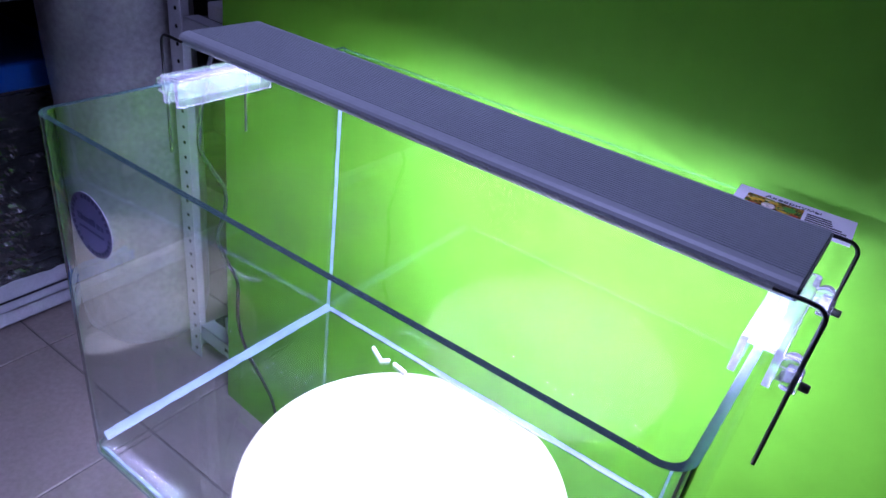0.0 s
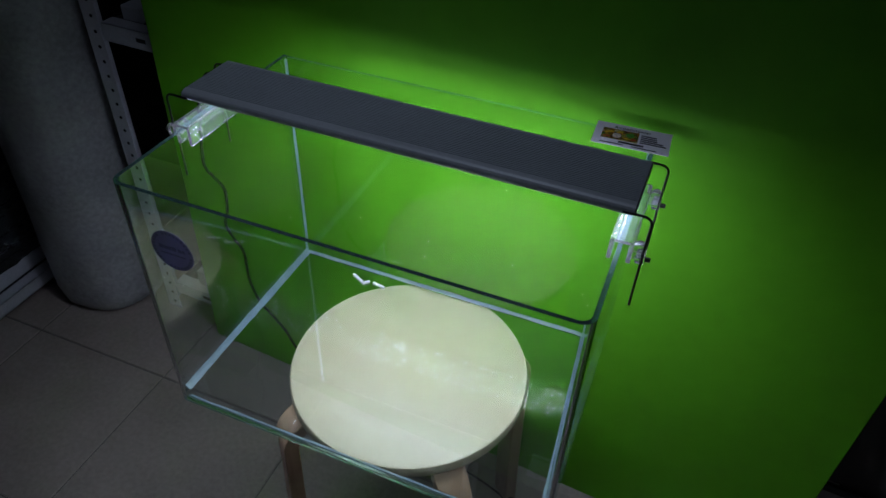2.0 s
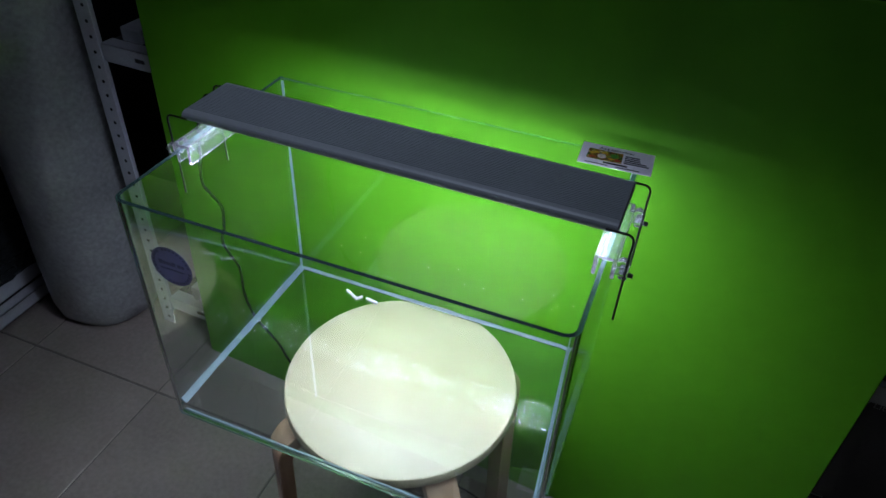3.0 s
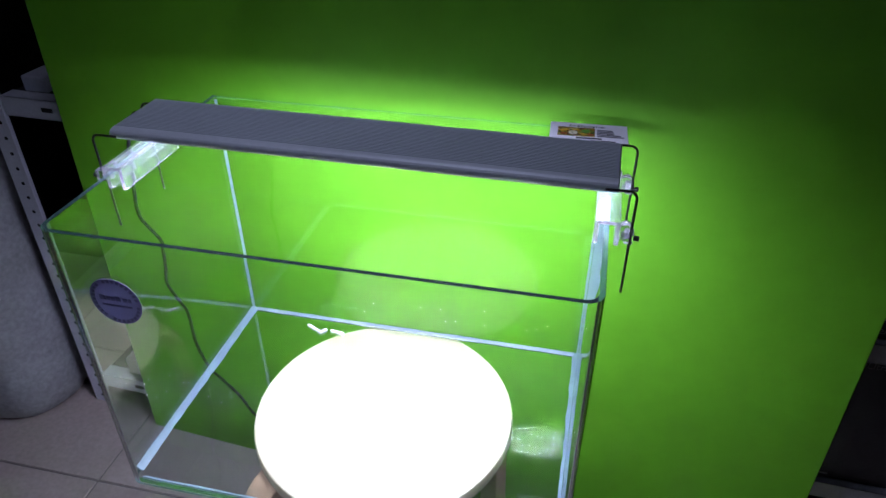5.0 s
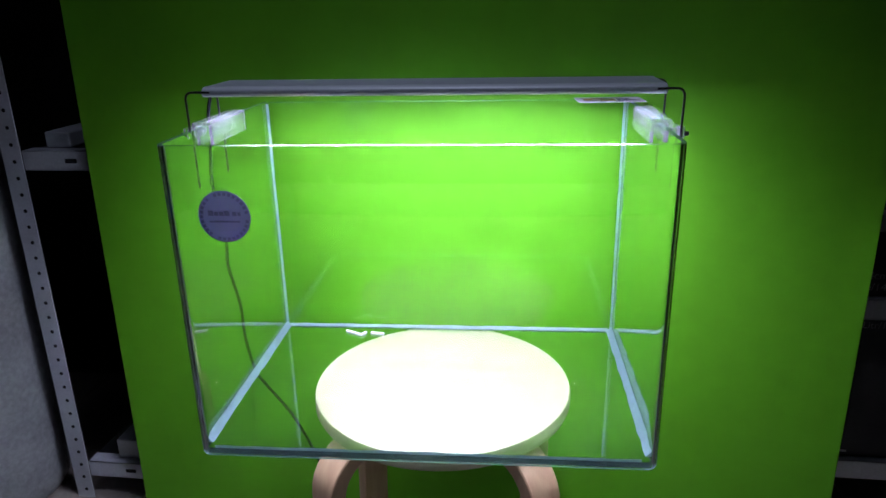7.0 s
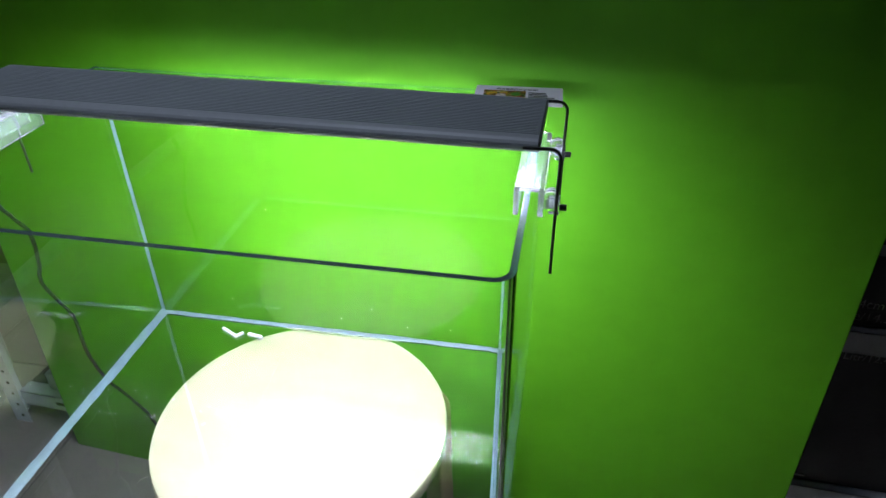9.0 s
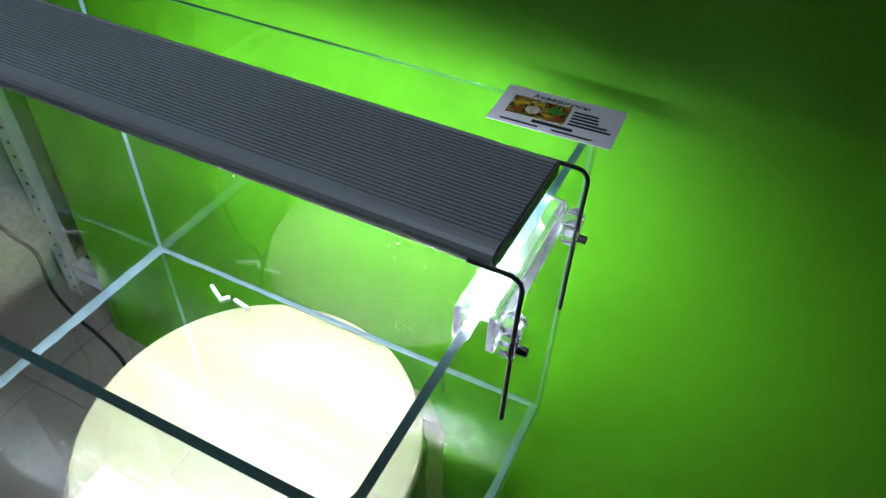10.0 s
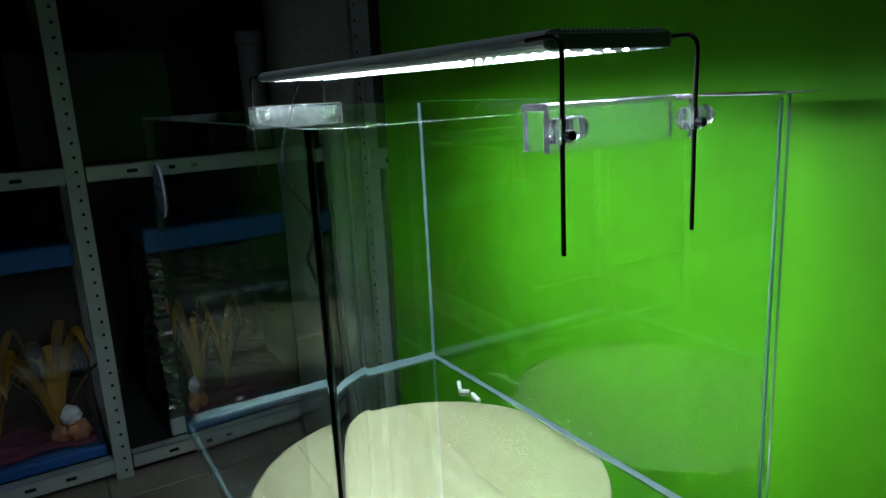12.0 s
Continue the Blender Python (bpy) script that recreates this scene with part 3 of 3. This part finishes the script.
def build_clip(points, label):
    """A flat bent strip of white plastic."""
    a = Vector((*points[0], TANK_B + 0.0085))
    c = thing("plastic_bracket", label, "bracket", a, group="brackets in the tank")
    for p, q in zip(points, points[1:]):
        d = (Vector(q) - Vector(p))
        bar = part("bar", box(-0.0018, d.length + 0.0018, -0.0022, 0.0022, 0, 0.0035, 0.0006), WHITE_PLASTIC, c)
        bar.matrix_basis = pose(p[0] - a.x, p[1] - a.y, 0, 0, 0, math.degrees(math.atan2(d.y, d.x)))
    return c


build_clip(((-0.152, 0.314), (-0.129, 0.302), (-0.123, 0.309)), "small white L-shaped plastic bracket on the tank bottom")
build_clip(((-0.113, 0.309), (-0.095, 0.306)), "short white plastic strip on the tank bottom")


# ---- round about ----
def build_roll():
    r = thing("wrapped_roll", "tall grey roll wrapped in cloudy plastic standing on the floor", "roll", (-0.962, 0.505, FLOOR))
    R, n = 0.132, 56
    outline = [(0.09, 0), (0.115, 0.004), (0.126, 0.02), (R, 0.05)] + [(R, 0.05 + 0.03 * k) for k in range(1, 52)]

    def shell(rows):
        bm = bmesh.new()
        rings = []
        for rr, z in rows:
            ring = []
            for k in range(n):
                a = 2 * math.pi * k / n
                w = rr + 0.006 * noise.noise(Vector((math.cos(a) * 1.6, math.sin(a) * 1.6, z * 3.2))) + 0.0025 * noise.noise(Vector((math.cos(a) * 7, math.sin(a) * 7, z * 9)))
                ring.append(bm.verts.new((w * math.cos(a), w * math.sin(a), z)))
            rings.append(ring)
        for a, b in zip(rings, rings[1:]):
            for k in range(n):
                bm.faces.new((a[k], a[(k + 1) % n], b[(k + 1) % n], b[k]))
        bm.faces.new(rings[0][::-1])
        bm.faces.new(rings[-1])
        return bm

    part("gathered_base", shell(outline[:5]), WRAP, r, "creased rounded foot of the wrapping", smooth=True)
    bm = shell([(R, 0.0802)] + outline[5:])
    part("wrapping", bm, WRAP, r, smooth=True)
    return r


build_roll()


def build_foam_sheet():
    for x0, x1 in ((-0.145, -0.016), (0.0, 0.145)):
        f = thing("foam_board", "flat white foam board lying on the tiles", "foam board", (-0.255, -0.102, FLOOR))
        part("board", box(x0, x1, -0.13, 0.118, 0.0002, 0.022, 0.003), FOAM, f)


build_foam_sheet()


def build_boxes():
    b = thing("carton", "black printed aquarium carton on the middle shelf", "carton", on_back_shelf(0.93, 0.015, 0.4755), turn=SHELF_TURN)
    part("carton_body", box(-0.31, 0.3, 0, 0.3, 0, 0.2, 0.003), BLACK_CARD, b)
    part("paper_label", box(-0.268, -0.217, -0.0012, 0, 0.111, 0.146), LABEL, b, "small pale paper label")
    for k in range(3):
        part("label_bar", box(-0.260 + 0.014 * k, -0.251 + 0.014 * k, -0.0018, -0.0012, 0.128, 0.138), DARK, b)
    lettering("X34cm", 0.0185, pose(-0.279, -0.0008, 0.031, 90), PALE_INK, b)
    lettering("litre/14.3gallon", 0.0185, pose(-0.279, -0.0008, 0.011, 90), PALE_INK, b)
    c = thing("carton", "black printed aquarium carton on the bottom shelf", "carton", on_back_shelf(0.93, 0.015, 0.1705), turn=SHELF_TURN)
    part("carton_body", box(-0.31, 0.3, 0, 0.3, 0, 0.278, 0.003), BLACK_CARD, c)
    lettering("47 Litr/12.4Gallon", 0.017, pose(-0.272, -0.0008, 0.249, 90), PALE_INK, c)
    part("staple", box(-0.262, -0.238, -0.0016, 0, 0.010, 0.014, 0.0005, 1), LABEL, c, "short pale tape scrap")
    d = thing("carton", "low grey carton lying on the upper shelf behind the board", "carton", on_back_shelf(-0.705, 0.03, 0.7095), turn=SHELF_TURN)
    part("carton_body", box(-0.024, 0.024, 0, 0.2, 0, 0.028, 0.003), GREY_STEEL, d)
    f = thing("carton", "low grey carton lying on the bottom shelf behind the board", "carton", on_back_shelf(-0.66, 0.02, 0.0665), turn=SHELF_TURN)
    part("carton_body", box(-0.04, 0.05, 0, 0.2, 0, 0.042, 0.003), GREY_STEEL, f)


build_boxes()


def crinkled_box(x0, x1, y0, y1, z0, z1, n, amp):
    """A box skin in many facets, pushed in and out like stretch film."""
    bm = box(x0, x1, y0, y1, z0, z1)
    bmesh.ops.subdivide_edges(bm, edges=bm.edges, cuts=n, use_grid_fill=True)
    bm.normal_update()
    for v in bm.verts:
        k = noise.noise(Vector((v.co.x * 14, v.co.y * 14, v.co.z * 55))) + 0.6 * noise.noise(Vector((v.co.x * 60, v.co.y * 40, v.co.z * 130)))
        v.co += v.normal * amp * k
    return bm


def build_wrapped_tank():
    w = thing("wrapped_aquarium", "aquarium wrapped in glinting stretch film on the bottom shelf", "aquarium", (-1.325, 0.31, FLOOR + 0.0505))
    part("body", box(-0.18, 0.18, -0.215, 0.215, 0.001, 0.455, 0.003), DARK, w)
    part("film", crinkled_box(-0.184, 0.186, -0.218, 0.218, 0.045, 0.45, 58, 0.007), FILM, w, "clear crinkled stretch film", smooth=False)
    part("lid", box(-0.187, 0.187, -0.22, 0.22, 0.456, 0.512, 0.006), BLUE, w, "blue plastic lid")
    part("base", box(-0.187, 0.187, -0.22, 0.22, 0.0005, 0.044, 0.004), GREY_STEEL, w)
    part("orange_tag", box(0.186, 0.1905, -0.192, -0.178, 0.31, 0.345), CORAL, w, "small orange tag")
    return w


build_wrapped_tank()


def build_show_tank():
    w = thing("show_aquarium", "aquarium with blue lid and base and yellow plastic plants", "aquarium", (-1.325, -0.288, FLOOR + 0.0505))
    part("base", box(-0.19, 0.19, -0.235, 0.235, 0.0005, 0.028, 0.005), BLUE, w, "blue plastic base")
    part("lid", box(-0.19, 0.19, -0.235, 0.235, 0.456, 0.506, 0.008), BLUE, w, "blue plastic lid")
    part("backing", box(-0.186, -0.18, -0.23, 0.23, 0.028, 0.456), DARK, w)
    for y in (-0.23, 0.226):
        part("side_pane", box(-0.18, 0.184, y, y + 0.004, 0.028, 0.456), DARK, w)
    pane = part("front_pane", box(0.182, 0.186, -0.226, 0.226, 0.0285, 0.455), GLASS_M, w)
    no_shadow(pane)
    gb = bmesh.new()
    bmesh.ops.create_grid(gb, x_segments=30, y_segments=30, size=0.5)
    for v in gb.verts:
        v.co = Vector((v.co.x * 0.355, v.co.y * 0.44, 0.04 + 0.012 * noise.noise(v.co * 9)))
    part("gravel", gb, PINK, w, "dark pink gravel")
    rng = random.Random(5)
    for cx, cy in ((0.12, 0.15), (0.06, 0.02)):
        bm = bmesh.new()
        for k in range(13):
            a = 2 * math.pi * k / 13 + rng.uniform(-0.2, 0.2)
            reach, up = rng.uniform(0.09, 0.15), rng.uniform(0.15, 0.28)
            line = spline([(cx, cy, 0.045), (cx + math.cos(a) * reach * 0.3, cy + math.sin(a) * reach * 0.3, 0.045 + up * 0.6), (cx + math.cos(a) * reach * 0.75, cy + math.sin(a) * reach * 0.75, 0.045 + up),
                           (cx + math.cos(a) * reach, cy + math.sin(a) * reach, 0.045 + up * 0.75)], 5)
            side = Vector((-math.sin(a), math.cos(a), 0))
            rows = []
            for i, q in enumerate(line):
                ww = 0.013 * math.sin(math.pi * (0.12 + 0.86 * i / (len(line) - 1)))
                rows.append([bm.verts.new(q - side * ww), bm.verts.new(q + Vector((0, 0, 0.002))), bm.verts.new(q + side * ww)])
            for p, q in zip(rows, rows[1:]):
                for j in range(2):
                    bm.faces.new((p[j], p[j + 1], q[j + 1], q[j]))
        part("plastic_plant", bm, YELLOW_LEAF, w, "yellow plastic plant", smooth=True)
    for at, r, m in (((0.14, 0.185, 0.06), 0.026, CORAL), ((0.13, 0.15, 0.055), 0.022, CORAL), ((0.135, 0.175, 0.1), 0.022, FOAM)):
        bm = bmesh.new()
        bmesh.ops.create_icosphere(bm, subdivisions=3, radius=r)
        for v in bm.verts:
            v.co *= 1 + 0.3 * noise.noise(v.co * 90)
            v.co += Vector(at)
        part("coral_piece", bm, m, w, smooth=True)
    return w


build_show_tank()


def build_jar():
    j = thing("plastic_canister", "grey cylindrical canister on the upper shelf", "canister", (-1.2, 0.40, 0.7))
    part("canister_body", cyl((0, 0, 0.001), (0, 0, 0.25), 0.03, 28, bevel=0.004), GREY_STEEL, j, smooth=True)
    part("canister_cap", cyl((0, 0, 0.25), (0, 0, 0.28), 0.033, 28, bevel=0.006), GREY_STEEL, j, smooth=True)
    # near-black boxes fill the black space above the upper shelf
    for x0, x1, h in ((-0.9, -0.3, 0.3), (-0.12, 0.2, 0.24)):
        k = thing("dark_carton", "near-black carton filling space on the upper shelf", "carton", (-1.36, (x0 + x1) / 2, 0.6995), group="dark cartons")
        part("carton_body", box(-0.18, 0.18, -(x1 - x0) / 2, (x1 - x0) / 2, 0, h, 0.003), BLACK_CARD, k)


build_jar()


# ---- floor tiles, one by one ----
def build_tiles():
    p, gapw = 0.357, 0.004
    bm = bmesh.new()
    box(0, p - gapw, 0, p - gapw, -0.006, 0, 0.0012, 1, bm)
    me = None
    for i in range(-4, 9):
        for j in range(-8, 3):
            x, y = -0.651 + gapw / 2 + i * p, 0.291 + gapw / 2 + j * p
            if x + p > 2.39 or x < -1.74 or y + p > 1.29 or y < -2.59:
                continue
            if me is None:
                o = part("tile", bm, TILE, floor)
                me = o.data
            else:
                o = new("tile", me)
                o.parent = floor
            o.location = (x, y, FLOOR)


build_tiles()
